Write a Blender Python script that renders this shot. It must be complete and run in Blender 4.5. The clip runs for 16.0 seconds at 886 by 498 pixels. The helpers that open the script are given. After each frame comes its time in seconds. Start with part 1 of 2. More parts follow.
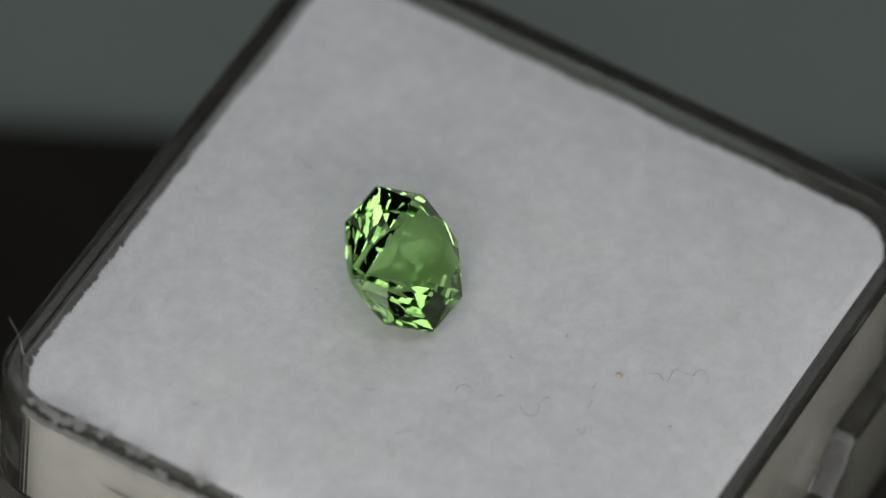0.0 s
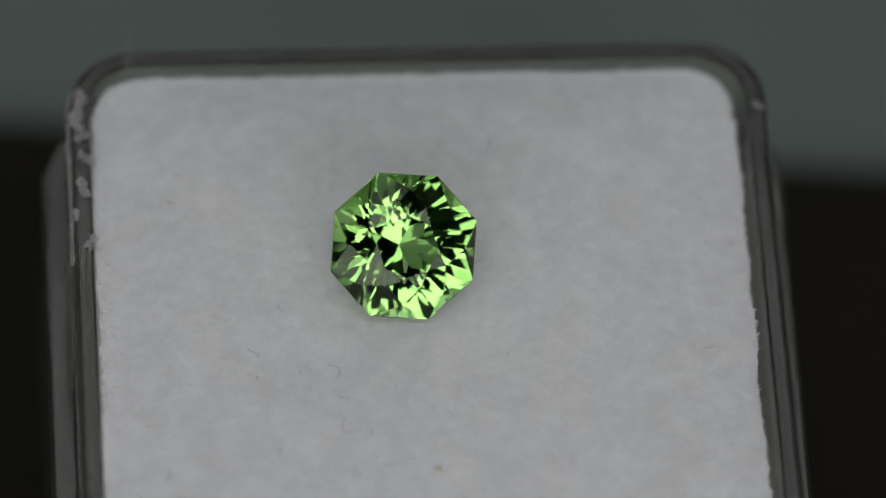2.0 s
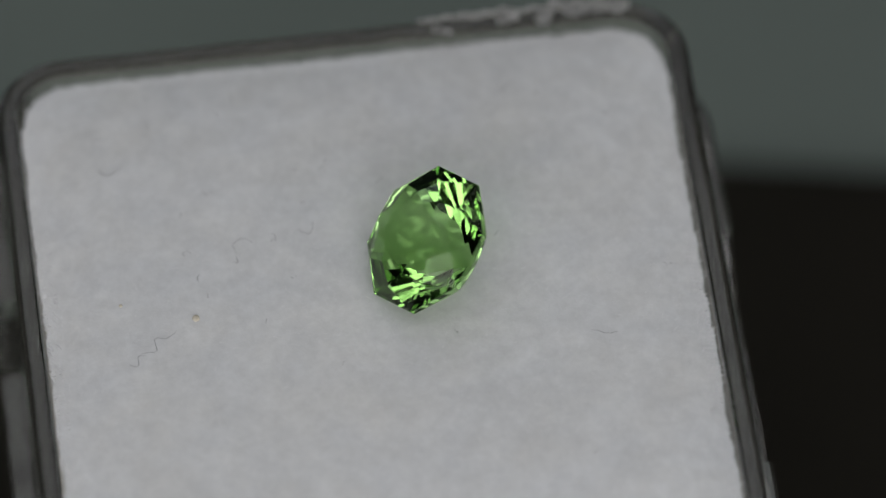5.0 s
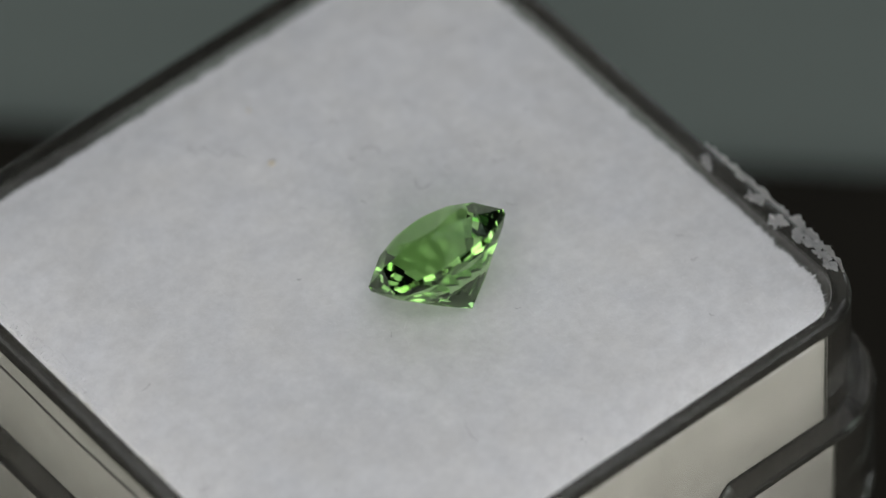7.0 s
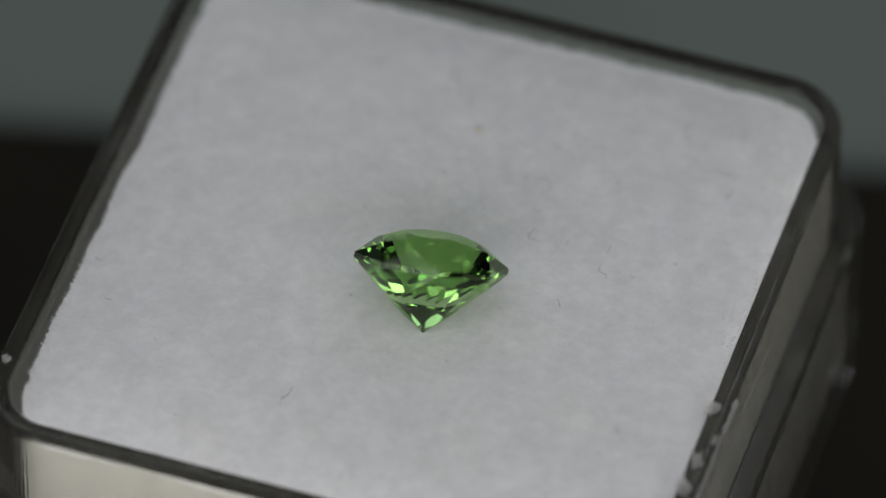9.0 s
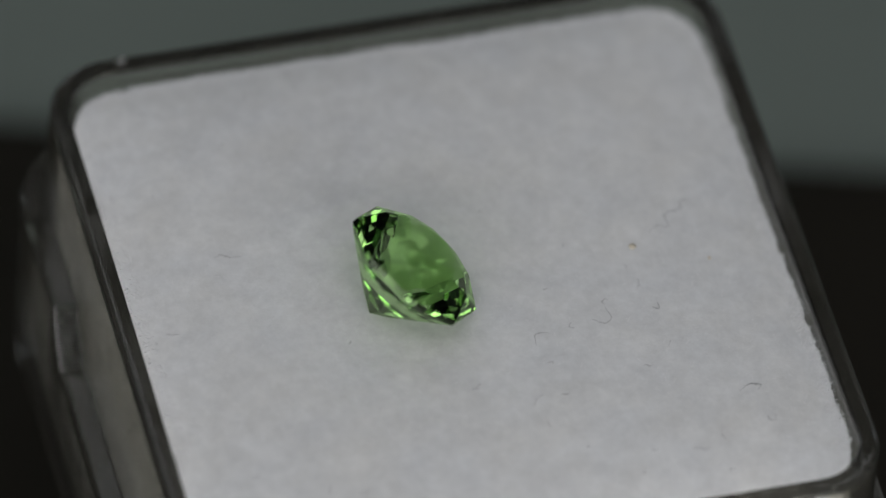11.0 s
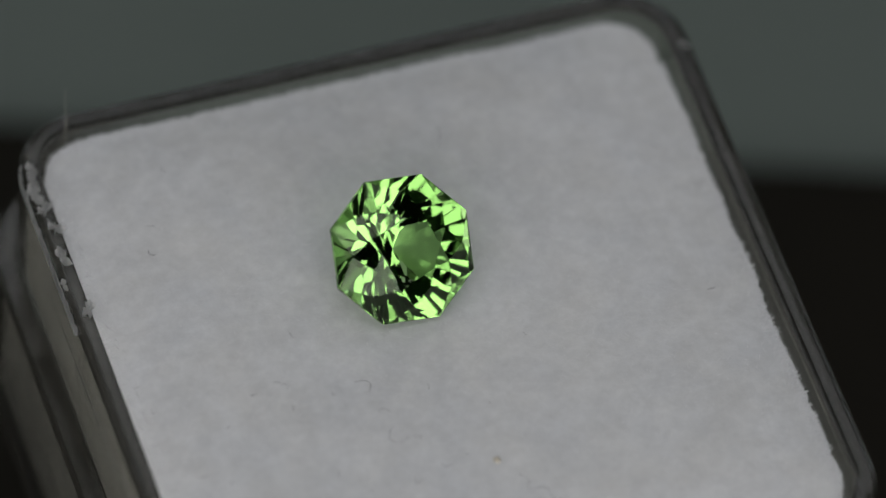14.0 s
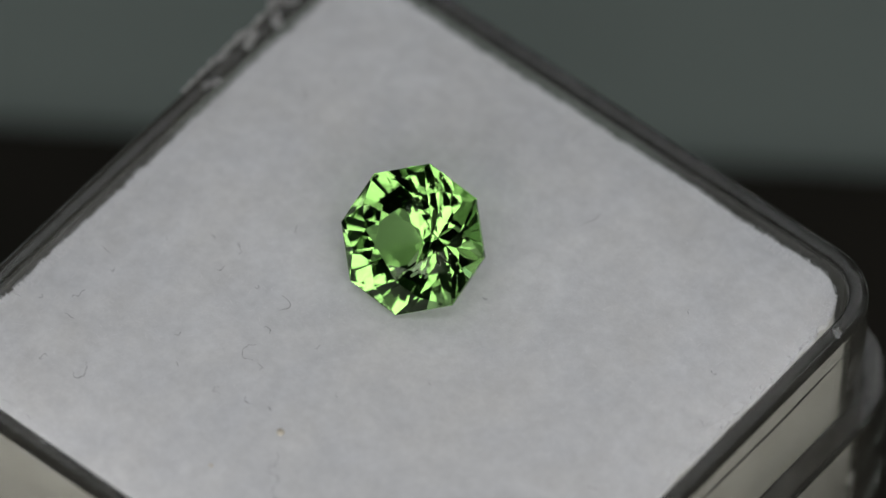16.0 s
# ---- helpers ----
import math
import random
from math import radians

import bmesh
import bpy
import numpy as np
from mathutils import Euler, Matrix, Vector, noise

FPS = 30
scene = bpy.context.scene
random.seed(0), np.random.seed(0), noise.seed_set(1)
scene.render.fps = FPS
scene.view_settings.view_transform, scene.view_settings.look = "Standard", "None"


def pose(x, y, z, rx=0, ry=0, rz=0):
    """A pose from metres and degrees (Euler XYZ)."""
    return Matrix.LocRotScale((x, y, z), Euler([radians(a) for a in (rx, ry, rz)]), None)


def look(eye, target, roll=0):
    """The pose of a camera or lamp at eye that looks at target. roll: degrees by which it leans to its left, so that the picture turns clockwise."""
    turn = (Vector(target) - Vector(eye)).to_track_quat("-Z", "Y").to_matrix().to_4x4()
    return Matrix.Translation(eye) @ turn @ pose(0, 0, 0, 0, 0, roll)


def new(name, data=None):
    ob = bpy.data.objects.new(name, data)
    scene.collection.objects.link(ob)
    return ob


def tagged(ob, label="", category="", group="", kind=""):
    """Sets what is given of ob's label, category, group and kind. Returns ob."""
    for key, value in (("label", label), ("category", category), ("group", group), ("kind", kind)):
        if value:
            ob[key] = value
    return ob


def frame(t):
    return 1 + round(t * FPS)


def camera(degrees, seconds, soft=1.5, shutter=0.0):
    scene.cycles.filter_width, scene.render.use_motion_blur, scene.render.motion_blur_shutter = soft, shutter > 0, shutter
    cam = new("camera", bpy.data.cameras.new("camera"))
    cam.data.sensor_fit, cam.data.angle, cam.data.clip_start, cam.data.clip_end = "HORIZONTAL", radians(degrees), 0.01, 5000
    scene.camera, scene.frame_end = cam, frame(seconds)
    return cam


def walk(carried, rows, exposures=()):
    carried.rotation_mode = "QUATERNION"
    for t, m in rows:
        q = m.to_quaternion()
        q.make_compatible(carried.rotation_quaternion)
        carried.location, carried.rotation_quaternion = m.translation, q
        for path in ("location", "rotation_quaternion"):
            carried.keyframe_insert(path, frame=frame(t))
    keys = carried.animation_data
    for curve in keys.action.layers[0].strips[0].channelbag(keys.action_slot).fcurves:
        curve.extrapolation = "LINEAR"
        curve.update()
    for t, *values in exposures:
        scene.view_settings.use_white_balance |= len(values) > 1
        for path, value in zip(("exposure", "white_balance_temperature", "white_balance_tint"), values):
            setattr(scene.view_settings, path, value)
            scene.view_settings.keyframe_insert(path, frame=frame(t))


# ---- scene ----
MM = 0.001
GROUND = 0.0            # top of the table
FOAM = 0.038            # height of the foam pad's face over the table
PERIOD = 12.52          # seconds for one turn of the turntable

# ---- camera: stands still, long macro lens ----
cam = camera(5.983, 16.0, soft=1.3)
eye = Matrix.Translation((0.00099, -0.22672, 0.27859 + FOAM)) @ pose(0, 0, 0, 39.46) @ pose(0, 0, 0, 0, 0, 1.65)
cam.data.dof.use_dof = True
cam.data.dof.focus_distance = 0.3578
cam.data.dof.aperture_fstop = 23.0
walk(cam, [(0.0, eye), (16.0, eye)],
     exposures=[(0.0, 0.19), (1.5, -0.03), (2.5, 0.06), (3.5, 0.15), (6.0, 0.21), (7.0, 0.42), (8.0, 0.45), (8.5, 0.33), (11.0, 0.15), (12.5, 0.19), (14.0, -0.06), (15.0, 0.06), (16.0, 0.16)])


def spin(t):
    """The turntable's turn at t seconds, about the vertical axis."""
    return pose(0, 0, 0, 0, 0, 0.164 - 360.0 / PERIOD * (t - 2.15))


# where the box sits on the platter: a little off the axis, the platter leaning slightly
LEAN = Matrix(((1, 0, 0.0207), (0, 1, -0.0397), (-0.0207, 0.0397, 1))).to_4x4()
LEAN = Matrix.LocRotScale((0, 0, 0), LEAN.to_quaternion(), None)
SEAT = Matrix.Translation((0.000366, -0.001873, FOAM)) @ LEAN

# ---- light: lamps added out of view: two rows of panels under and over the lens, strips overhead and behind, in a dim enclosure ----
world = bpy.data.worlds.new("room_air")
world.use_nodes = True
world.node_tree.nodes["Background"].inputs[0].default_value = (0.75, 0.87, 1.0, 1)
world.node_tree.nodes["Background"].inputs[1].default_value = 0.16
scene.world = world


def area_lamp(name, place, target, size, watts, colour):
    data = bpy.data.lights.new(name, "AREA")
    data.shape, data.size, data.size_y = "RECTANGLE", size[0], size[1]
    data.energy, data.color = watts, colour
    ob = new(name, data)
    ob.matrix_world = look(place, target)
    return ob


# unseen panels, placed to suit the reflections in the gem's star facets
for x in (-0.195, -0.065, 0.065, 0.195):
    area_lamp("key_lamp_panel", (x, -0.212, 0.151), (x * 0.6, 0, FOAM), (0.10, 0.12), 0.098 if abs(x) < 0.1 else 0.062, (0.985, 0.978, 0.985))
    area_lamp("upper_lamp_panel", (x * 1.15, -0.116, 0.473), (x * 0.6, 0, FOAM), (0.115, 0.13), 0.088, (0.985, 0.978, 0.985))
# unseen strip added behind: cool light on the far foam, glints on the rim
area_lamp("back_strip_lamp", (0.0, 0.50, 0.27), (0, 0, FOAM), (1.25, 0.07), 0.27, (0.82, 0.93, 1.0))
# fill strips added overhead to soften the gem's shadow, no such lamps known
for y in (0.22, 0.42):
    area_lamp("overhead_fill_strip", (0.0, y, 0.62), (0, y, FOAM), (0.95, 0.13), 0.245, (0.93, 0.955, 1.0))


# ---- materials ----
def material(name):
    m = bpy.data.materials.new(name)
    m.use_nodes = True
    return m, m.node_tree.nodes, m.node_tree.links, m.node_tree.nodes["Principled BSDF"]


def mixed(nodes, links, fac, a, b):
    mix = nodes.new("ShaderNodeMix")
    mix.data_type = "RGBA"
    links.new(fac, mix.inputs[0])
    mix.inputs[6].default_value, mix.inputs[7].default_value = (*a, 1), (*b, 1)
    return mix.outputs[2]


def noise_node(nodes, links, scale, detail=4.0, rough=0.6):
    tc = nodes.new("ShaderNodeTexCoord")
    n = nodes.new("ShaderNodeTexNoise")
    n.inputs["Scale"].default_value, n.inputs["Detail"].default_value, n.inputs["Roughness"].default_value = scale, detail, rough
    links.new(tc.outputs["Object"], n.inputs["Vector"])
    return n


def grained(name, a, b, rough, scale, bump, bump_scale, distance, low=0.35, high=0.65):
    """A matt surface: two colours mixed by a coarse noise, relief by a fine one."""
    m, nodes, links, p = material(name)
    n = noise_node(nodes, links, scale)
    ramp = nodes.new("ShaderNodeMapRange")
    ramp.inputs[1].default_value, ramp.inputs[2].default_value = low, high
    links.new(n.outputs[0], ramp.inputs[0])
    links.new(mixed(nodes, links, ramp.outputs[0], a, b), p.inputs["Base Color"])
    p.inputs["Roughness"].default_value = rough
    f = noise_node(nodes, links, bump_scale, 6.0, 0.7)
    bn = nodes.new("ShaderNodeBump")
    bn.inputs["Strength"].default_value, bn.inputs["Distance"].default_value = bump, distance
    links.new(f.outputs[0], bn.inputs["Height"])
    links.new(bn.outputs[0], p.inputs["Normal"])
    return m


def foam():
    """White fibre fleece: broad cool and warm patches, fine flecks between the fibres."""
    m, nodes, links, p = material("foam_white")
    broad = noise_node(nodes, links, 260)
    base = mixed(nodes, links, broad.outputs[0], (0.79, 0.812, 0.85), (0.79, 0.78, 0.755))
    fine = noise_node(nodes, links, 1300, 6.0, 0.72)
    r = nodes.new("ShaderNodeMapRange")
    r.inputs[1].default_value, r.inputs[2].default_value, r.inputs[3].default_value, r.inputs[4].default_value = 0.30, 0.70, 0.89, 1.05
    links.new(fine.outputs[0], r.inputs[0])
    mul = nodes.new("ShaderNodeVectorMath")
    mul.operation = "MULTIPLY"
    links.new(base, mul.inputs[0])
    links.new(r.outputs[0], mul.inputs[1])
    clump = noise_node(nodes, links, 480, 3.0, 0.6)
    rc = nodes.new("ShaderNodeMapRange")
    rc.inputs[1].default_value, rc.inputs[2].default_value, rc.inputs[3].default_value, rc.inputs[4].default_value = 0.3, 0.7, 0.945, 1.035
    links.new(clump.outputs[0], rc.inputs[0])
    matted = nodes.new("ShaderNodeVectorMath")
    matted.operation = "MULTIPLY"
    links.new(mul.outputs[0], matted.inputs[0])
    links.new(rc.outputs[0], matted.inputs[1])
    links.new(matted.outputs[0], p.inputs["Base Color"])
    p.inputs["Roughness"].default_value = 0.95
    p.inputs["Specular IOR Level"].default_value = 0.2
    bn = nodes.new("ShaderNodeBump")
    bn.inputs["Strength"].default_value, bn.inputs["Distance"].default_value = 0.34, 0.00009
    links.new(fine.outputs[0], bn.inputs["Height"])
    links.new(bn.outputs[0], p.inputs["Normal"])
    return m


FOAM_WHITE = foam()
# beige foam for the sides; the dimness behind the plastic is put into its colour
FOAM_SIDE_DIM = grained("foam_side_dim", (0.67, 0.665, 0.63), (0.57, 0.565, 0.53), 0.95, 500, 0.4, 3000, 0.0002)


def thin_fibre():
    """Fine white fibres: light goes half through them."""
    m, nodes, links, p = material("fuzz_white")
    nodes.remove(p)
    d, t, mix = nodes.new("ShaderNodeBsdfDiffuse"), nodes.new("ShaderNodeBsdfTranslucent"), nodes.new("ShaderNodeMixShader")
    n = noise_node(nodes, links, 900)
    colour = mixed(nodes, links, n.outputs[0], (0.93, 0.93, 0.94), (0.86, 0.86, 0.87))
    for k, sh in ((1, d), (2, t)):
        links.new(colour, sh.inputs[0])
        links.new(sh.outputs[0], mix.inputs[k])
    links.new(mix.outputs[0], nodes["Material Output"].inputs[0])
    return m


FUZZ_WHITE = thin_fibre()
DESK_GREEN = grained("desk_grey_green", (0.182, 0.216, 0.194), (0.166, 0.198, 0.178), 0.9, 30, 0.2, 900, 0.0003)
MAT_BLACK = grained("mat_black", (0.013, 0.012, 0.009), (0.018, 0.016, 0.012), 0.9, 60, 0.4, 1500, 0.0004)
TABLE_BLACK = grained("turntable_black", (0.012, 0.012, 0.012), (0.02, 0.02, 0.02), 0.6, 200, 0.2, 1500, 0.0002)
MAT_BLACK.node_tree.nodes["Principled BSDF"].inputs["Specular IOR Level"].default_value = 0.12
WALL_GREY = grained("wall_grey", (0.055, 0.057, 0.06), (0.045, 0.047, 0.05), 0.9, 3, 0.2, 60, 0.001)
LINT_GREY = grained("lint_grey", (0.09, 0.09, 0.10), (0.26, 0.25, 0.26), 0.8, 900, 0.0, 900, 0.0001)
HAIR_GREY = grained("hair_grey", (0.30, 0.29, 0.25), (0.42, 0.41, 0.36), 0.6, 900, 0.0, 900, 0.0001)
SCRATCH = grained("scratch_dark", (0.06, 0.058, 0.052), (0.10, 0.098, 0.09), 0.5, 900, 0.0, 900, 0.0001)
SPECK_TAN = grained("speck_tan", (0.66, 0.60, 0.48), (0.74, 0.69, 0.58), 0.8, 2000, 0.3, 6000, 0.0001)


def clear_plastic():
    m, nodes, links, p = material("clear_polystyrene")
    p.inputs["Base Color"].default_value = (0.88, 0.87, 0.81, 1)
    p.inputs["Transmission Weight"].default_value = 1.0
    p.inputs["IOR"].default_value = 1.52
    n = noise_node(nodes, links, 260, 5, 0.6)
    r = nodes.new("ShaderNodeMapRange")
    r.inputs[1].default_value, r.inputs[2].default_value, r.inputs[3].default_value, r.inputs[4].default_value = 0.45, 0.8, 0.015, 0.08
    links.new(n.outputs[0], r.inputs[0])
    links.new(r.outputs[0], p.inputs["Roughness"])
    b = nodes.new("ShaderNodeBump")
    b.inputs["Strength"].default_value, b.inputs["Distance"].default_value = 0.06, 0.00006
    n2 = noise_node(nodes, links, 500, 3, 0.5)
    links.new(n2.outputs[0], b.inputs["Height"])
    links.new(b.outputs[0], p.inputs["Normal"])
    # scuffed, slightly milky surface
    haze = nodes.new("ShaderNodeBsdfDiffuse")
    haze.inputs[0].default_value = (0.74, 0.73, 0.64, 1)
    mix = nodes.new("ShaderNodeMixShader")
    w = nodes.new("ShaderNodeMapRange")
    w.inputs[1].default_value, w.inputs[2].default_value, w.inputs[3].default_value, w.inputs[4].default_value = 0.3, 0.75, 0.005, 0.026
    n3 = noise_node(nodes, links, 700, 6, 0.7)
    links.new(n3.outputs[0], w.inputs[0])
    # one side's top edge is rubbed matt
    tc = nodes.new("ShaderNodeTexCoord")
    sep = nodes.new("ShaderNodeSeparateXYZ")
    links.new(tc.outputs["Object"], sep.inputs[0])
    worn = w.outputs[0]
    masks = []
    for axis, lo, hi in ((0, -0.01340, -0.01375), (2, -0.0010, -0.0002)):
        r = nodes.new("ShaderNodeMapRange")
        r.inputs[1].default_value, r.inputs[2].default_value = lo, hi
        links.new(sep.outputs[axis], r.inputs[0])
        masks.append(r.outputs[0])
    n4 = noise_node(nodes, links, 900, 5, 0.7)
    r = nodes.new("ShaderNodeMapRange")
    r.inputs[1].default_value, r.inputs[2].default_value, r.inputs[4].default_value = 0.25, 0.85, 0.07
    links.new(n4.outputs[0], r.inputs[0])
    masks.append(r.outputs[0])
    rub = masks[0]
    for k in masks[1:]:
        mul = nodes.new("ShaderNodeMath")
        mul.operation = "MULTIPLY"
        links.new(rub, mul.inputs[0])
        links.new(k, mul.inputs[1])
        rub = mul.outputs[0]
    add = nodes.new("ShaderNodeMath")
    links.new(worn, add.inputs[0])
    links.new(rub, add.inputs[1])
    links.new(add.outputs[0], mix.inputs[0])
    links.new(p.outputs[0], mix.inputs[1])
    links.new(haze.outputs[0], mix.inputs[2])
    links.new(mix.outputs[0], nodes["Material Output"].inputs[0])
    return m


def frosted_plastic():
    m, nodes, links, p = material("frosted_shreds")
    n = noise_node(nodes, links, 2500, 4, 0.6)
    links.new(mixed(nodes, links, n.outputs[0], (0.80, 0.80, 0.79), (0.94, 0.94, 0.93)), p.inputs["Base Color"])
    p.inputs["Transmission Weight"].default_value = 0.78
    p.inputs["Roughness"].default_value = 0.28
    p.inputs["IOR"].default_value = 1.5
    return m


def green_crystal():
    """Coloured crystal: every pass and every inner reflection deepens the green."""
    m, nodes, links, p = material("green_crystal")
    nodes.remove(p)
    g = nodes.new("ShaderNodeBsdfGlass")
    g.inputs["Color"].default_value = (0.755, 0.91, 0.64, 1)
    g.inputs["Roughness"].default_value = 0.0
    g.inputs["IOR"].default_value = 1.63
    links.new(g.outputs[0], nodes["Material Output"].inputs[0])
    return m


PLASTIC, SHREDS, CRYSTAL = clear_plastic(), frosted_plastic(), green_crystal()


# ---- mesh helpers ----
def mesh_of(name, bm, mat, smooth=False):
    me = bpy.data.meshes.new(name)
    bmesh.ops.recalc_face_normals(bm, faces=bm.faces)
    bm.to_mesh(me)
    bm.free()
    me.materials.append(mat)
    if smooth:
        me.polygons.foreach_set("use_smooth", [True] * len(me.polygons))
    return me


def thing(name, bm, mat, label, category, kind="", group="", smooth=False):
    return tagged(new(name, mesh_of(name, bm, mat, smooth) if bm else None), label, category, group, kind)


def part(name, bm, mat, parent, label="", smooth=False):
    ob = new(name, mesh_of(name, bm, mat, smooth))
    ob.parent = parent
    return tagged(ob, label)


def outline(half_x, half_y, radius, n, cx=0.0, cy=0.0):
    """Points along a rounded rectangle with their outward normals, from the middle of the +x side, evenly by length."""
    sx, sy = 2 * (half_x - radius), 2 * (half_y - radius)
    arc = math.pi / 2 * radius
    total = 2 * (sx + sy) + 4 * arc
    res = []
    for i in range(n):
        s = total * i / n + sy / 2
        for k in range(5):
            k %= 4
            side = sy if k % 2 == 0 else sx
            d = Vector(((0, 1), (-1, 0), (0, -1), (1, 0))[k])
            nr = Vector(((1, 0), (0, 1), (-1, 0), (0, -1))[k])
            reach = half_x if k % 2 == 0 else half_y
            if s < side:
                q, m = nr * reach + d * (s - side / 2), nr
                break
            s -= side
            if s < arc:
                a = s / radius
                m = nr * math.cos(a) + d * math.sin(a)
                q = nr * (reach - radius) + d * (side / 2) + m * radius
                break
            s -= arc
        res.append((q.x + cx, q.y + cy, m.x, m.y))
    return res


def lathe_rings(bm, rings, close_ends=True):
    """Bridges rings of equal length into a skin; ends closed by fans."""
    made = [[bm.verts.new(p) for p in ring] for ring in rings]
    n = len(made[0])
    for a, b in zip(made, made[1:]):
        for i in range(n):
            bm.faces.new((a[i], a[(i + 1) % n], b[(i + 1) % n], b[i]))
    if close_ends:
        bm.faces.new(made[0])
        bm.faces.new(made[-1])


def slab(bm, lo, hi):
    bmesh.ops.create_cube(bm, size=1.0, matrix=Matrix.Translation((Vector(lo) + Vector(hi)) / 2) @ Matrix.Diagonal((*(Vector(hi) - Vector(lo)), 1)))


# ---- the table, and an added dark enclosure round it, unseen, that keeps reflections dim ----
def surroundings():
    for name, lo, hi in (("wall_north", (-0.70, 0.62, 0), (0.70, 0.66, 0.80)), ("wall_south", (-0.70, -0.66, 0), (0.70, -0.62, 0.80)),
                         ("wall_east", (0.70, -0.66, 0), (0.74, 0.66, 0.80)), ("wall_west", (-0.74, -0.66, 0), (-0.70, 0.66, 0.80)),
                         ("ceiling", (-0.74, -0.66, 0.80), (0.74, 0.66, 0.84))):
        bm = bmesh.new()
        slab(bm, lo, hi)
        thing(name, bm, WALL_GREY, "plain dark grey surface added out of view", name.split("_")[0], "structure")
    bm = bmesh.new()
    slab(bm, (-0.74, -0.66, -0.03), (0.74, 0.66, GROUND))
    thing("table_surface", bm, DESK_GREEN, "matt grey-green table surface, out of focus", "table", "structure")


def black_mat():
    """A black cloth mat whose far edge runs slightly askew behind the box."""
    bm = bmesh.new()
    slab(bm, (-0.30, -0.32, 0), (0.30, 0, 0.0015))
    bmesh.ops.bevel(bm, geom=bm.edges[:], offset=0.0006, segments=2, affect="EDGES")
    ob = thing("desk_mat", bm, MAT_BLACK, "black matt cloth mat lying flat on the table", "mat")
    ob.matrix_world = pose(0, MAT_EDGE, GROUND, 0, 0, MAT_TURN)


MAT_EDGE, MAT_TURN = 0.0396, -2.1


def turntable():
    base = new("turntable")
    tagged(base, "small black motor turntable standing on the mat", "turntable")
    bm = bmesh.new()
    prof = ((14.0, 1.6), (14.6, 2.2), (14.6, 17.0), (13.8, 18.0))
    lathe_rings(bm, [[(r * MM * math.cos(a), r * MM * math.sin(a), z * MM) for a in (2 * math.pi * i / 96 for i in range(96))] for r, z in prof])
    part("housing", bm, TABLE_BLACK, base)
    bm = bmesh.new()
    lathe_rings(bm, [[(4 * MM * math.cos(a), 4 * MM * math.sin(a), z * MM) for a in (2 * math.pi * i / 32 for i in range(32))] for z in (18.0, 20.5)])
    part("spindle", bm, TABLE_BLACK, base)
    bm = bmesh.new()
    prof = ((12.5, -17.2), (13.4, -16.9), (13.4, -15.1), (13.0, -14.56))
    lathe_rings(bm, [[(r * MM * math.cos(a), r * MM * math.sin(a), z * MM) for a in (2 * math.pi * i / 96 for i in range(96))] for r, z in prof])
    return thing("turntable_platter", bm, TABLE_BLACK, "round black platter that carries the box", "platter")


# ---- the display box ----
RIM_X = 0.12           # mm, the tray's offset against the pad
RIM_TOP = 0.54         # mm, the rim stands above the pad's edge
RIM_HALF = 15.02       # mm, half the tray's width at the rim


def ledge(x, y):
    """Height of the tray's outer step in mm: two opposite sides dip for the fingers."""
    if abs(y) < 15.0:
        return -5.2
    d = abs(x - RIM_X)
    k = min(1.0, max(0.0, (6.4 - d) / 1.9))
    return -5.2 - 2.4 * k


def rim_z(inset):
    """Height in mm of the rim's top, rounded over towards the outside."""
    k = min(1.0, max(0.0, (0.40 - inset) / 0.40))
    return RIM_TOP - 0.32 * (1 - math.sqrt(1 - k * k))


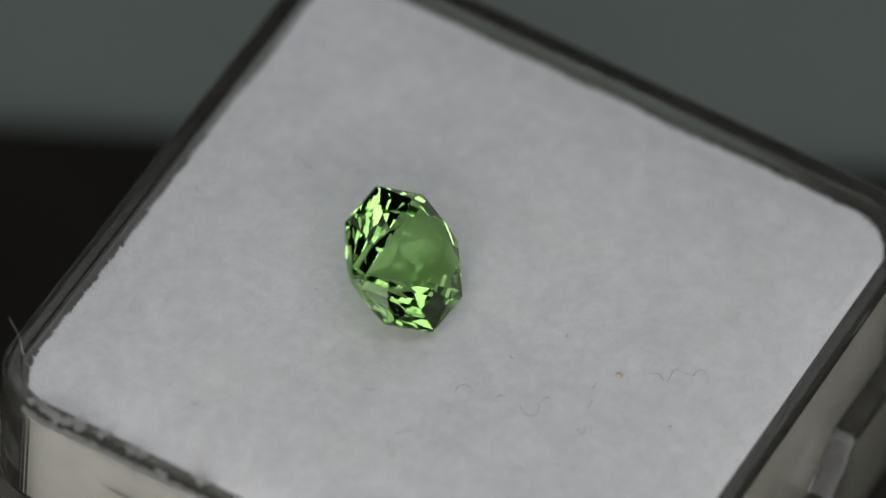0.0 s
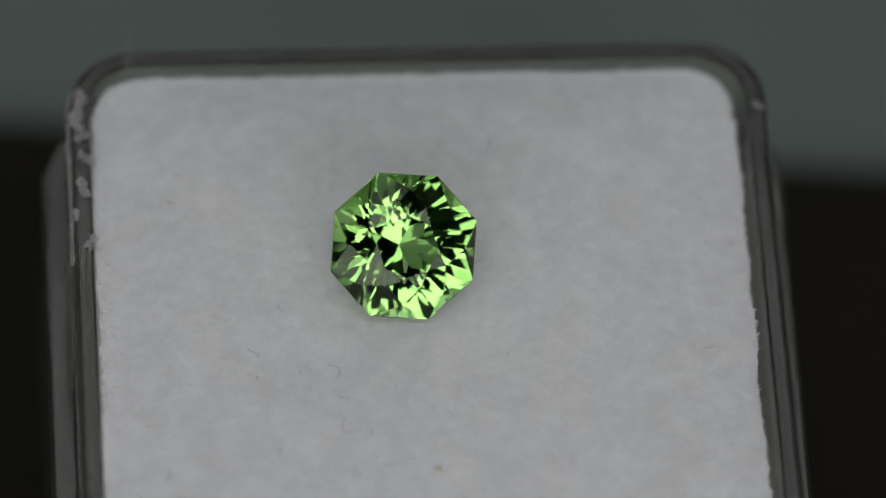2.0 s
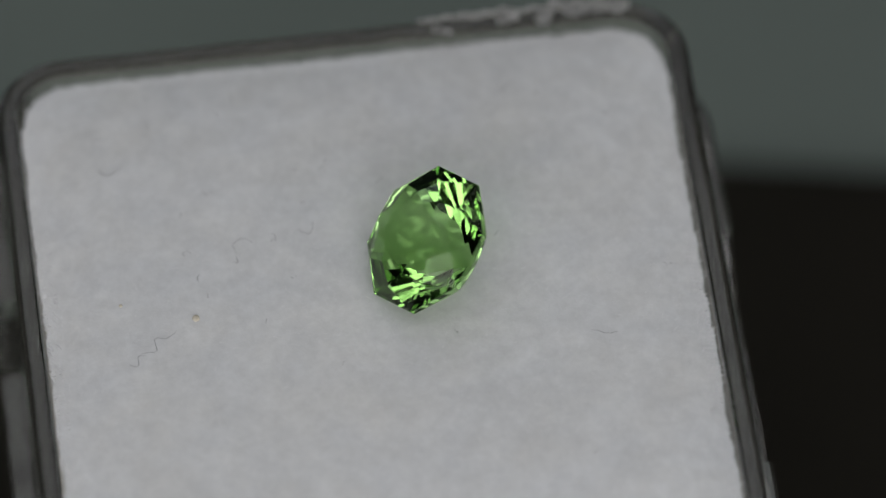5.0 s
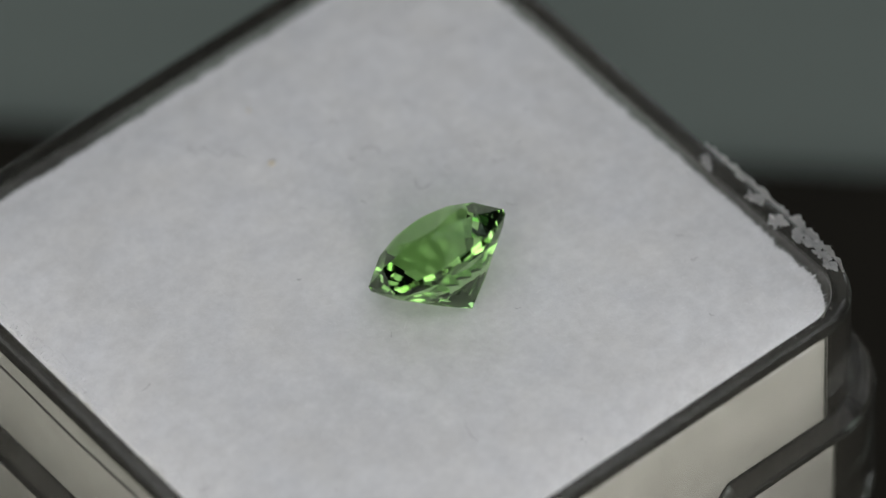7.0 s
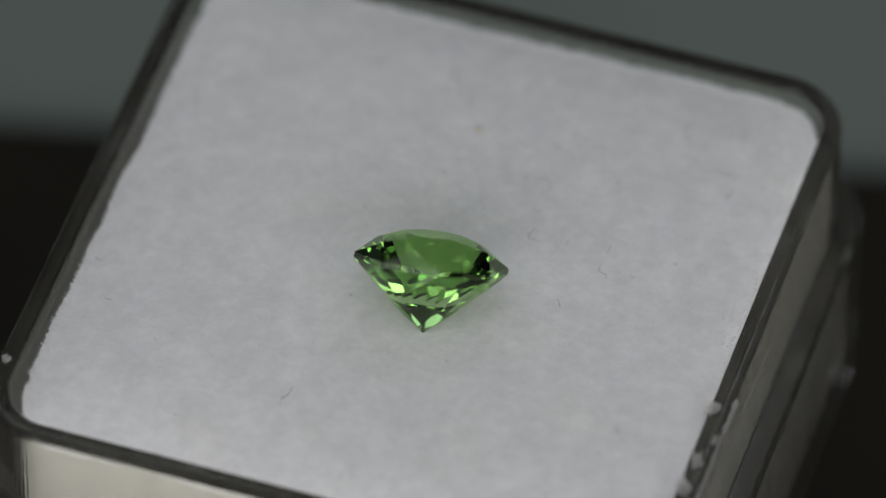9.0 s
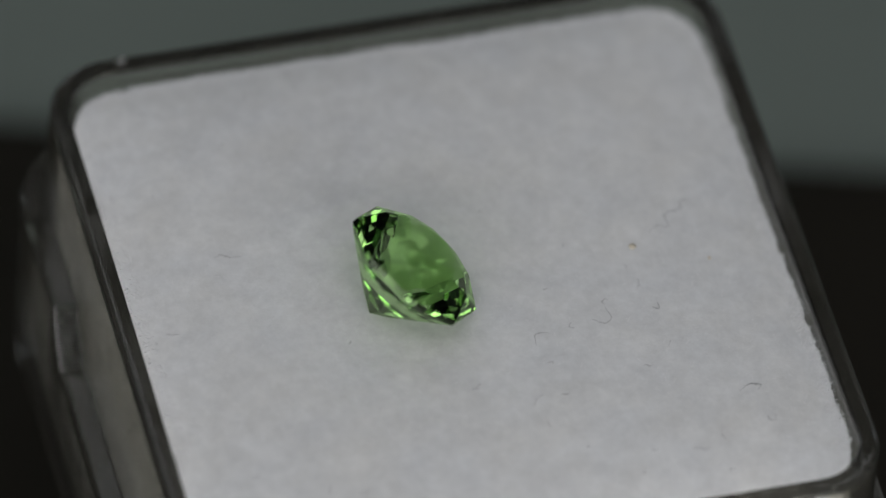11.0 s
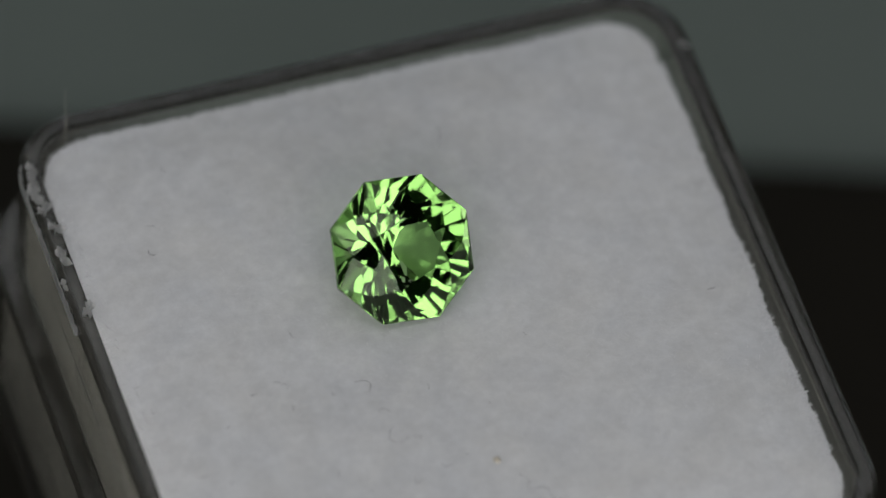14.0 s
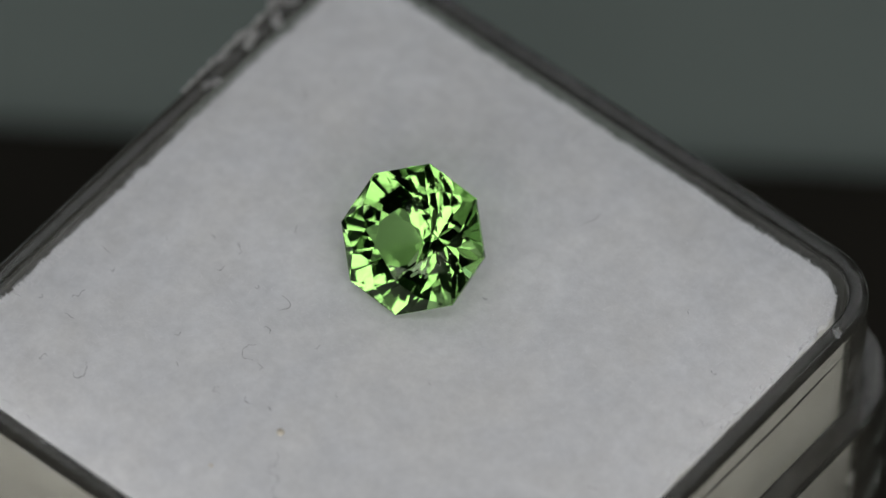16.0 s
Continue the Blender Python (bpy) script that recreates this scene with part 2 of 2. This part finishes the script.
def gem_box():
    box = tagged(new("gem_box"), "clear plastic gem display box, scuffed rim, lid off", "box")
    n = 480
    pts = outline(RIM_HALF, RIM_HALF, 3.05, n, RIM_X, 0)

    def ring(inset, z):
        return [((x - nx * inset) * MM, (y - ny * inset) * MM, (z if not callable(z) else z(x, y)) * MM) for x, y, nx, ny in pts]
    rings = [ring(1.00, -13.4), ring(0.91, -12.9), ring(0.90, RIM_TOP - 0.24), ring(0.84, RIM_TOP - 0.07), ring(0.75, RIM_TOP),
             *[ring(i, rim_z(i)) for i in (0.40, 0.31, 0.23, 0.16, 0.10, 0.05, 0.012, 0.0)], ring(-0.03, lambda x, y: ledge(x, y) + 0.12),
             ring(-0.10, ledge), ring(-0.92, ledge), ring(-1.06, lambda x, y: ledge(x, y) - 0.10), ring(-1.12, lambda x, y: ledge(x, y) - 0.30),
             ring(-1.2, -14.2), ring(-0.9, -14.5)]
    bm = bmesh.new()
    lathe_rings(bm, rings)
    tray = part("tray", bm, PLASTIC, box, "clear polystyrene tray with a stepped wall")
    tray.visible_shadow = False
    rng = random.Random(5)
    # torn shreds of plastic along the rim
    for x, y, size in BURRS:
        size *= 0.7
        low_z = rim_z(RIM_HALF - abs(x - RIM_X)) - 0.12
        bm = bmesh.new()
        m = 26
        inner, outer = [], []
        ph = rng.uniform(0, 6)
        for i in range(m):
            a = 2 * math.pi * i / m
            r = size * (0.62 + 0.20 * math.sin(2 * a + ph) + 0.10 * math.sin(7 * a + 2 * ph) + 0.16 * rng.uniform(-1, 1))
            lift = size * (0.22 * math.cos(a + ph) + 0.16 * math.sin(5 * a + ph) + 0.10 * rng.uniform(-1, 1)) + 0.16 * size
            outer.append(((x + r * 0.8 * math.cos(a)) * MM, (y + r * 1.2 * math.sin(a)) * MM, (low_z + 0.12 + max(0.0, lift)) * MM))
            inner.append(((x + 0.4 * r * math.cos(a)) * MM, (y + 0.55 * r * math.sin(a)) * MM, (low_z + 0.14 + 0.25 * size * rng.uniform(0.2, 1)) * MM))
        low = [(p[0], p[1], p[2] - 0.05 * MM) for p in outer]
        lathe_rings(bm, [inner, outer, low, [(x * MM + 0.3 * (p[0] - x * MM), y * MM + 0.3 * (p[1] - y * MM), (low_z + 0.10) * MM) for p in low]])
        part("burr", bm, SHREDS, box, "torn whitish shred of plastic")
    # the torn outer edge itself: a ragged upright fringe, leaning outwards
    bm = bmesh.new()
    inner, outer = [], []
    for i in range(120):
        y = 3.6 + 9.2 * i / 119
        x = -14.93 + (0.9 * max(0.0, (y - 11.6) / 2.2) ** 2)
        h = 0.08 + 0.85 * max(0.0, noise.noise((y * 1.3, 3.0, 0.0)) + 0.12) + 0.35 * max(0.0, noise.noise((y * 4.7, 8.0, 0.0)))
        h *= (0.28 + 0.045 * (y - 3.6)) * min(1.0, (y - 3.5) / 0.6, (12.9 - y) / 0.6)
        lean = 0.55 * h + 0.10 * noise.noise((y * 3.0, 1.0, 5.0))
        outer.append(((x - lean) * MM, y * MM, (RIM_TOP - 0.06 + h) * MM))
        inner.append((x * MM, y * MM, (RIM_TOP - 0.32) * MM))
    wide = 0.10 * MM
    prof = [[(p[0] - wide, p[1], p[2]) for p in inner], outer, [(p[0] + 0.4 * wide, p[1], p[2] - 0.02 * MM) for p in outer], [(p[0] + wide, p[1], p[2]) for p in inner]]
    rows = [[bm.verts.new(p) for p in row] for row in prof]
    for k in range(4):
        a, b = rows[k], rows[(k + 1) % 4]
        for i in range(119):
            bm.faces.new((a[i], a[i + 1], b[i + 1], b[i]))
    # fine dark scratches along two of the walls
    for x, y0, y1, z, w in ((RIM_X + 15.038, -11.5, 11.5, -0.85, 0.11), (RIM_X - 15.042, -3.0, 9.0, -1.9, 0.06)):
        line = bmesh.new()
        rows = []
        for k in range(31):
            y, h = y0 + (y1 - y0) * k / 30, w * min(1.0, (k + 1) / 4, (31 - k) / 4)
            mid = z + 0.06 * math.sin(0.7 * y)
            rows.append([(px * MM, y * MM, pz * MM) for px, pz in ((x, mid + h), (x + 0.012, mid), (x, mid - h), (x - 0.012, mid))])
        lathe_rings(line, rows)
        part("scratch", line, SCRATCH, box, "thin dark scratch in the plastic")
    part("torn_edge", bm, SHREDS, box, "ragged whitish torn edge of the rim")
    return box


BURRS = ((-14.35, 12.35, 0.62), (-14.50, 11.70, 0.72), (-14.60, 10.95, 0.85), (-14.42, 10.20, 0.70), (-14.25, 9.05, 0.80), (-14.40, 7.45, 0.80),
         (-14.75, 6.1, 0.45), (-14.15, 4.55, 0.75), (14.75, 11.3, 0.45))


# ---- foam pad with its fuzz ----
def pad_height(x, y):
    """Height in mm of the pad's soft face."""
    k = max(0.0, 1 - (x / 14.0) ** 6) * max(0.0, 1 - (y / 14.0) ** 6)
    return 0.76 * k - 0.30 + 0.025 * noise.noise((x * 0.35, y * 0.35, 2.0)) + 0.012 * noise.noise((x * 1.4, y * 1.4, 7.0))


def foam_pad():
    n, steps = 480, 70
    edge, side = [], outline(13.87, 13.99, 2.4, n, -0.03, 0.0)
    for x, y, nx, ny in side:
        jag = 0.10 * noise.noise((x * 0.4, y * 0.4, 1.0)) + 0.12 * noise.noise((x * 1.7, y * 1.7, 4.0)) + 0.09 * noise.noise((x * 4.5, y * 4.5, 9.0))
        jag = min(jag, 0.05) - 0.02
        edge.append((x + nx * jag, y + ny * jag, nx, ny))
    rings = []
    for s in range(1, steps + 1):
        k = 1 - (1 - s / steps) ** 1.4
        rings.append([(x * k * MM, y * k * MM, pad_height(x * k, y * k) * MM) for x, y, nx, ny in edge])
    for inset, z in ((-0.03, -0.10), (-0.04, -0.35), (0.0, -1.0), (0.0, -12.8)):
        rings.append([((x - nx * inset) * MM, (y - ny * inset) * MM, (z + pad_height(x, y)) * MM) for x, y, nx, ny in (edge if z > -0.5 else side)])
    bm = bmesh.new()
    lathe_rings(bm, rings)
    pad = thing("foam_pad", bm, FOAM_WHITE, "soft white fibrous foam pad filling the box", "foam pad", smooth=True)
    pad.data.materials.append(FOAM_SIDE_DIM)
    # faces below the pad's top edge take the dimmed colour
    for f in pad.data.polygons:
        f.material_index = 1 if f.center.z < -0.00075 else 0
    # loose fibres: fine ones all over the face, longer ones along the edge
    rng = random.Random(11)
    verts, faces = [], []

    def hair(x, y, z, a, up, length, wide):
        d = Vector((math.cos(a) * math.cos(up), math.sin(a) * math.cos(up), math.sin(up)))
        w = Vector((-math.sin(a), math.cos(a), 0)) * wide / 2
        b = Vector((x, y, z))
        mid = b + d * length * 0.55
        tip = b + d * length + Vector((0, 0, -0.25 * length * math.sin(up)))
        k = len(verts)
        for q in (b - w, b + w, mid + w * 0.8, mid - w * 0.8, tip):
            verts.append(tuple(q * MM))
        faces.append((k, k + 1, k + 2, k + 3))
        faces.append((k + 3, k + 2, k + 4))
    for _ in range(3000):
        x, y = rng.uniform(-13.5, 13.5), rng.uniform(-13.5, 13.5)
        if math.hypot(max(0, abs(x) - 11.2), max(0, abs(y) - 11.2)) < 2.3:
            hair(x, y, pad_height(x, y) - 0.01, rng.uniform(0, 6.28), rng.uniform(0.02, 0.16), rng.uniform(0.15, 0.5), rng.uniform(0.010, 0.020))
    for _ in range(9000):
        x, y, nx, ny = edge[rng.randrange(n)]
        inset = rng.uniform(0.0, 0.7)
        hair(x - nx * inset, y - ny * inset, pad_height(x - nx * inset, y - ny * inset) - 0.03, math.atan2(ny, nx) + rng.gauss(0, 0.9),
             rng.uniform(0.05, 1.1), rng.uniform(0.10, 0.22 + 0.6 * inset), rng.uniform(0.008, 0.020))
    # standing tufts that break up the edge
    for _ in range(5000):
        x, y, nx, ny = edge[rng.randrange(n)]
        inset = rng.uniform(0.0, 0.22)
        hair(x - nx * inset, y - ny * inset, pad_height(x - nx * inset, y - ny * inset) - 0.06, math.atan2(ny, nx) + rng.gauss(0, 0.8),
             rng.uniform(0.5, 1.3), rng.uniform(0.14, 0.34), rng.uniform(0.018, 0.045))
    me = bpy.data.meshes.new("fuzz")
    me.from_pydata(verts, [], faces)
    me.materials.append(FUZZ_WHITE)
    fuzz = new("fuzz", me)
    fuzz.parent = pad
    tagged(fuzz, "fine white loose fibres", kind="stuff")
    return pad


# ---- the gemstone ----
GEM_R, GEM_DEPTH, GEM_CROWN, GEM_GIRDLE = 3.276, 2.998, 1.21, 0.115


def gemstone():
    """Eight-sided brilliant: a block cut by facet planes, tier by tier, then split into crown, girdle and pavilion."""
    bm = bmesh.new()
    slab(bm, (-6, -6, -4), (6, 6, 4))
    R, D, C, g = GEM_R, GEM_DEPTH, GEM_CROWN, GEM_GIRDLE
    half = math.cos(math.pi / 8)
    cuts = [(Vector((0, 0, C)), Vector((0, 0, 1)))]           # table

    def tier(angle, start, r, z, n=8):
        """n facets at that angle to the girdle plane (negative: under it), through the height z at the radius r."""
        for i in range(n):
            t, a = radians(start + 360 / n * i), radians(abs(angle))
            h = Vector((math.cos(t), math.sin(t), 0))
            cuts.append((h * r + Vector((0, 0, z)), h * math.sin(a) + Vector((0, 0, math.copysign(math.cos(a), angle)))))
    tier(90, 22.5, R * half, 0)                    # girdle
    tier(49.0, 22.5, R * half, g)                  # crown: triangles on the girdle's sides
    tier(33.0, 0, R, g)                            # kites at the corners
    tier(21.0, 22.5, 0.40 * R, C)                  # kites above the triangles
    tier(13.0, 0, 0.40 * half * R, C)              # stars round the table
    tier(-58.0, 22.5, R * half, -g)                # pavilion: low triangles under the girdle
    tier(-42.6, 0, R, -g)                          # mains at the corners
    for side in (-7.5, 7.5):                       # pairs of mains between them
        tier(-43.0, 22.5 + side, 0.9161 * R, -0.1055 * R)
    tier(-39.3, 22.5, 0.0, -D)                     # culet tier
    for co, no in cuts:
        res = bmesh.ops.bisect_plane(bm, geom=bm.verts[:] + bm.edges[:] + bm.faces[:], dist=1e-5, plane_co=co, plane_no=no, clear_outer=True)
        rim = [e for e in res["geom_cut"] if isinstance(e, bmesh.types.BMEdge)]
        if len(rim) > 2:
            bmesh.ops.edgeloop_fill(bm, edges=rim)
    bmesh.ops.scale(bm, vec=(MM, MM, MM), verts=bm.verts)
    bmesh.ops.recalc_face_normals(bm, faces=bm.faces)
    gem = tagged(new("gemstone"), "green faceted eight-sided brilliant gemstone lying tilted on the foam", "gemstone")
    for name, low, high in (("crown", 0.05, 1.1), ("girdle", -0.05, 0.05), ("pavilion", -1.1, -0.05)):
        tier_bm = bm.copy()
        bmesh.ops.delete(tier_bm, geom=[f for f in tier_bm.faces if not low < f.normal.z <= high], context="FACES")
        me = bpy.data.meshes.new(name)
        tier_bm.to_mesh(me)
        tier_bm.free()
        me.materials.append(CRYSTAL)
        ob = new(name, me)
        ob.parent = gem
    bm.free()
    return gem


GEM_TH, GEM_AZ, GEM_TURN = 40.51, -81.88, 56.68
GEM_POSE = Matrix.Translation((-1.073 * MM, 2.361 * MM, 2.784 * MM)) @ pose(0, 0, 0, 0, 0, GEM_AZ) @ pose(0, 0, 0, 0, GEM_TH, 0) @ pose(0, 0, 0, 0, 0, GEM_TURN)


# ---- lint on the pad ----
LINT = ((-4.1, -2.4, 1.30, -57, 0), (-3.7, -5.35, 0.88, -57, 3), (-6.3, 0.9, 0.52, -57, 0), (-10.7, 6.8, 0.35, -57, 2), (-7.5, -1.4, 0.71, -57, 1),
        (1.1, -9.3, 1.31, -57, 3), (1.9, -10.3, 0.72, -57, 2), (-3.5, -7.7, 0.57, -57, 1), (-6.6, -6.5, 0.48, -102, 0), (-8.5, -10.5, 0.95, -102, 2),
        (-10.3, -10.9, 0.59, -102, 1), (-11.3, -7.5, 0.52, -102, 2), (3.0, 9.4, 0.96, -101, 1), (-0.5, 12.6, 0.48, -102, 1), (11.7, -1.4, 0.43, 4, 1))
BITS = ((-1.1, -7.0), (-7.4, -2.7), (-8.9, 11.0), (-2.8, 5.5), (-3.8, -3.9), (-5.6, -2.5), (-1.6, -3.3), (-8.8, -1.6), (-10.3, -2.9),
        (-12.5, -8.5), (-10.8, -8.6), (7.1, 11.7), (-10.3, 8.2), (2.2, 3.2), (9.2, 8.2), (11.9, 6.5), (13.1, 4.3), (-2.8, -5.6), (3.2, -1.7),
        (0.6, -4.7), (-11.0, -5.6), (-13.0, -1.0), (-12.0, -4.9), (-2.1, -7.3), (-5.6, -7.7))
SPECKS = ((-0.02, -7.62, 0.16), (-1.22, -10.71, 0.08))


def fibre(length, curl, wide, rng):
    """A thin bent thread lying on the pad, about its own middle."""
    bm = bmesh.new()
    n, side = 18, 5
    bend = (rng.uniform(-0.5, 0.5), rng.uniform(0.7, 1.4), rng.uniform(1.2, 2.2), rng.uniform(0.3, 1.0))[curl]
    bias = [rng.uniform(0, 1) ** 4 for _ in range(n)]
    bias = [k / sum(bias) for k in bias]
    drift = 0.0
    pts, a, q = [], -bend / 2, Vector((0, 0, 0))
    for i in range(n):
        pts.append(q.copy())
        drift = 0.35 * drift + rng.gauss(0, 0.16 + 0.12 * curl)
        a += bend * bias[i] + drift
        q = q + Vector((math.cos(a), math.sin(a), 0)) * (length * (1 + 0.35 * curl) / n)
    span = pts[-1] - pts[0]
    back = Matrix.Rotation(-math.atan2(span.y, span.x), 3, "Z")
    pts = [back @ q for q in pts]
    mid = sum(pts, Vector()) / n
    rings = []
    for i, q in enumerate(pts):
        d = (pts[min(i + 1, n - 1)] - pts[max(i - 1, 0)]).normalized()
        s, u = Vector((-d.y, d.x, 0)), Vector((0, 0, 1))
        r = wide * (0.45 + 0.55 * math.sin(math.pi * (i + 0.6) / n))
        rise = 0.05 * math.sin(i * 0.5) + 0.05
        rings.append([tuple((q - mid + u * rise + (s * math.cos(k) + u * math.sin(k)) * r) * MM) for k in (2 * math.pi * j / side for j in range(side))])
    lathe_rings(bm, rings)
    return bm


def lint():
    rng = random.Random(3)
    made = []
    for x, y, length, turn, curl in LINT:
        ob = thing("lint_fibre", fibre(length, curl, 0.0085, rng), LINT_GREY, "thin curled dark grey lint fibre on the foam", "lint fibre", group="lint on the pad")
        made.append((ob, pose(x * MM, y * MM, (pad_height(x, y) + 0.015) * MM, 0, 0, turn)))
    for x, y in BITS:
        ob = thing("lint_fibre", fibre(rng.uniform(0.18, 0.42), rng.choice((0, 1, 1, 2)), 0.0075, rng), LINT_GREY, "tiny dark grey lint fibre on the foam", "lint fibre", group="lint on the pad")
        made.append((ob, pose(x * MM, y * MM, (pad_height(x, y) + 0.012) * MM, 0, 0, rng.uniform(0, 360))))
    # one long hair that stands up from the pad's corner over the rim
    bm = bmesh.new()
    rows = []
    for k in range(25):
        u = k / 24
        q = Vector((-12.4 + 0.45 * u * u + 0.10 * math.sin(5 * u), 13.9 + 1.1 * u + 0.12 * math.sin(7 * u), -0.1 + 2.3 * u - 0.25 * u ** 3))
        r = 0.020 * (1 - 0.6 * u)
        rows.append([tuple((q + Vector((math.cos(a), math.sin(a), 0)) * r) * MM) for a in (2 * math.pi * j / 5 for j in range(5))])
    lathe_rings(bm, rows)
    made.append((thing("loose_hair", bm, HAIR_GREY, "long thin pale hair standing up at the foam's corner", "hair"), Matrix.Identity(4)))
    for x, y, size in SPECKS:
        bm = bmesh.new()
        bmesh.ops.create_icosphere(bm, subdivisions=2, radius=size * MM)
        for v in bm.verts:
            v.co *= 1 + 0.35 * noise.noise(v.co / MM * 6)
            v.co.z *= 0.5
        ob = thing("speck", bm, SPECK_TAN, "tiny tan speck of dirt on the foam", "speck", group="specks on the pad")
        made.append((ob, pose(x * MM, y * MM, (pad_height(x, y) + 0.03) * MM)))
    return made


surroundings()
black_mat()
PLATTER = turntable()
BOX = gem_box()
PAD = foam_pad()
GEM = gemstone()
LINTS = lint()


def motions():
    """All that stands on the platter turns with it at one steady speed."""
    times = [0.5 * i for i in range(33)]
    still = Matrix.Identity(4)
    for ob, m in ((PLATTER, still), (BOX, still), (PAD, still), (GEM, GEM_POSE), *LINTS):
        walk(ob, [(t, spin(t) @ SEAT @ m) for t in times])


motions()
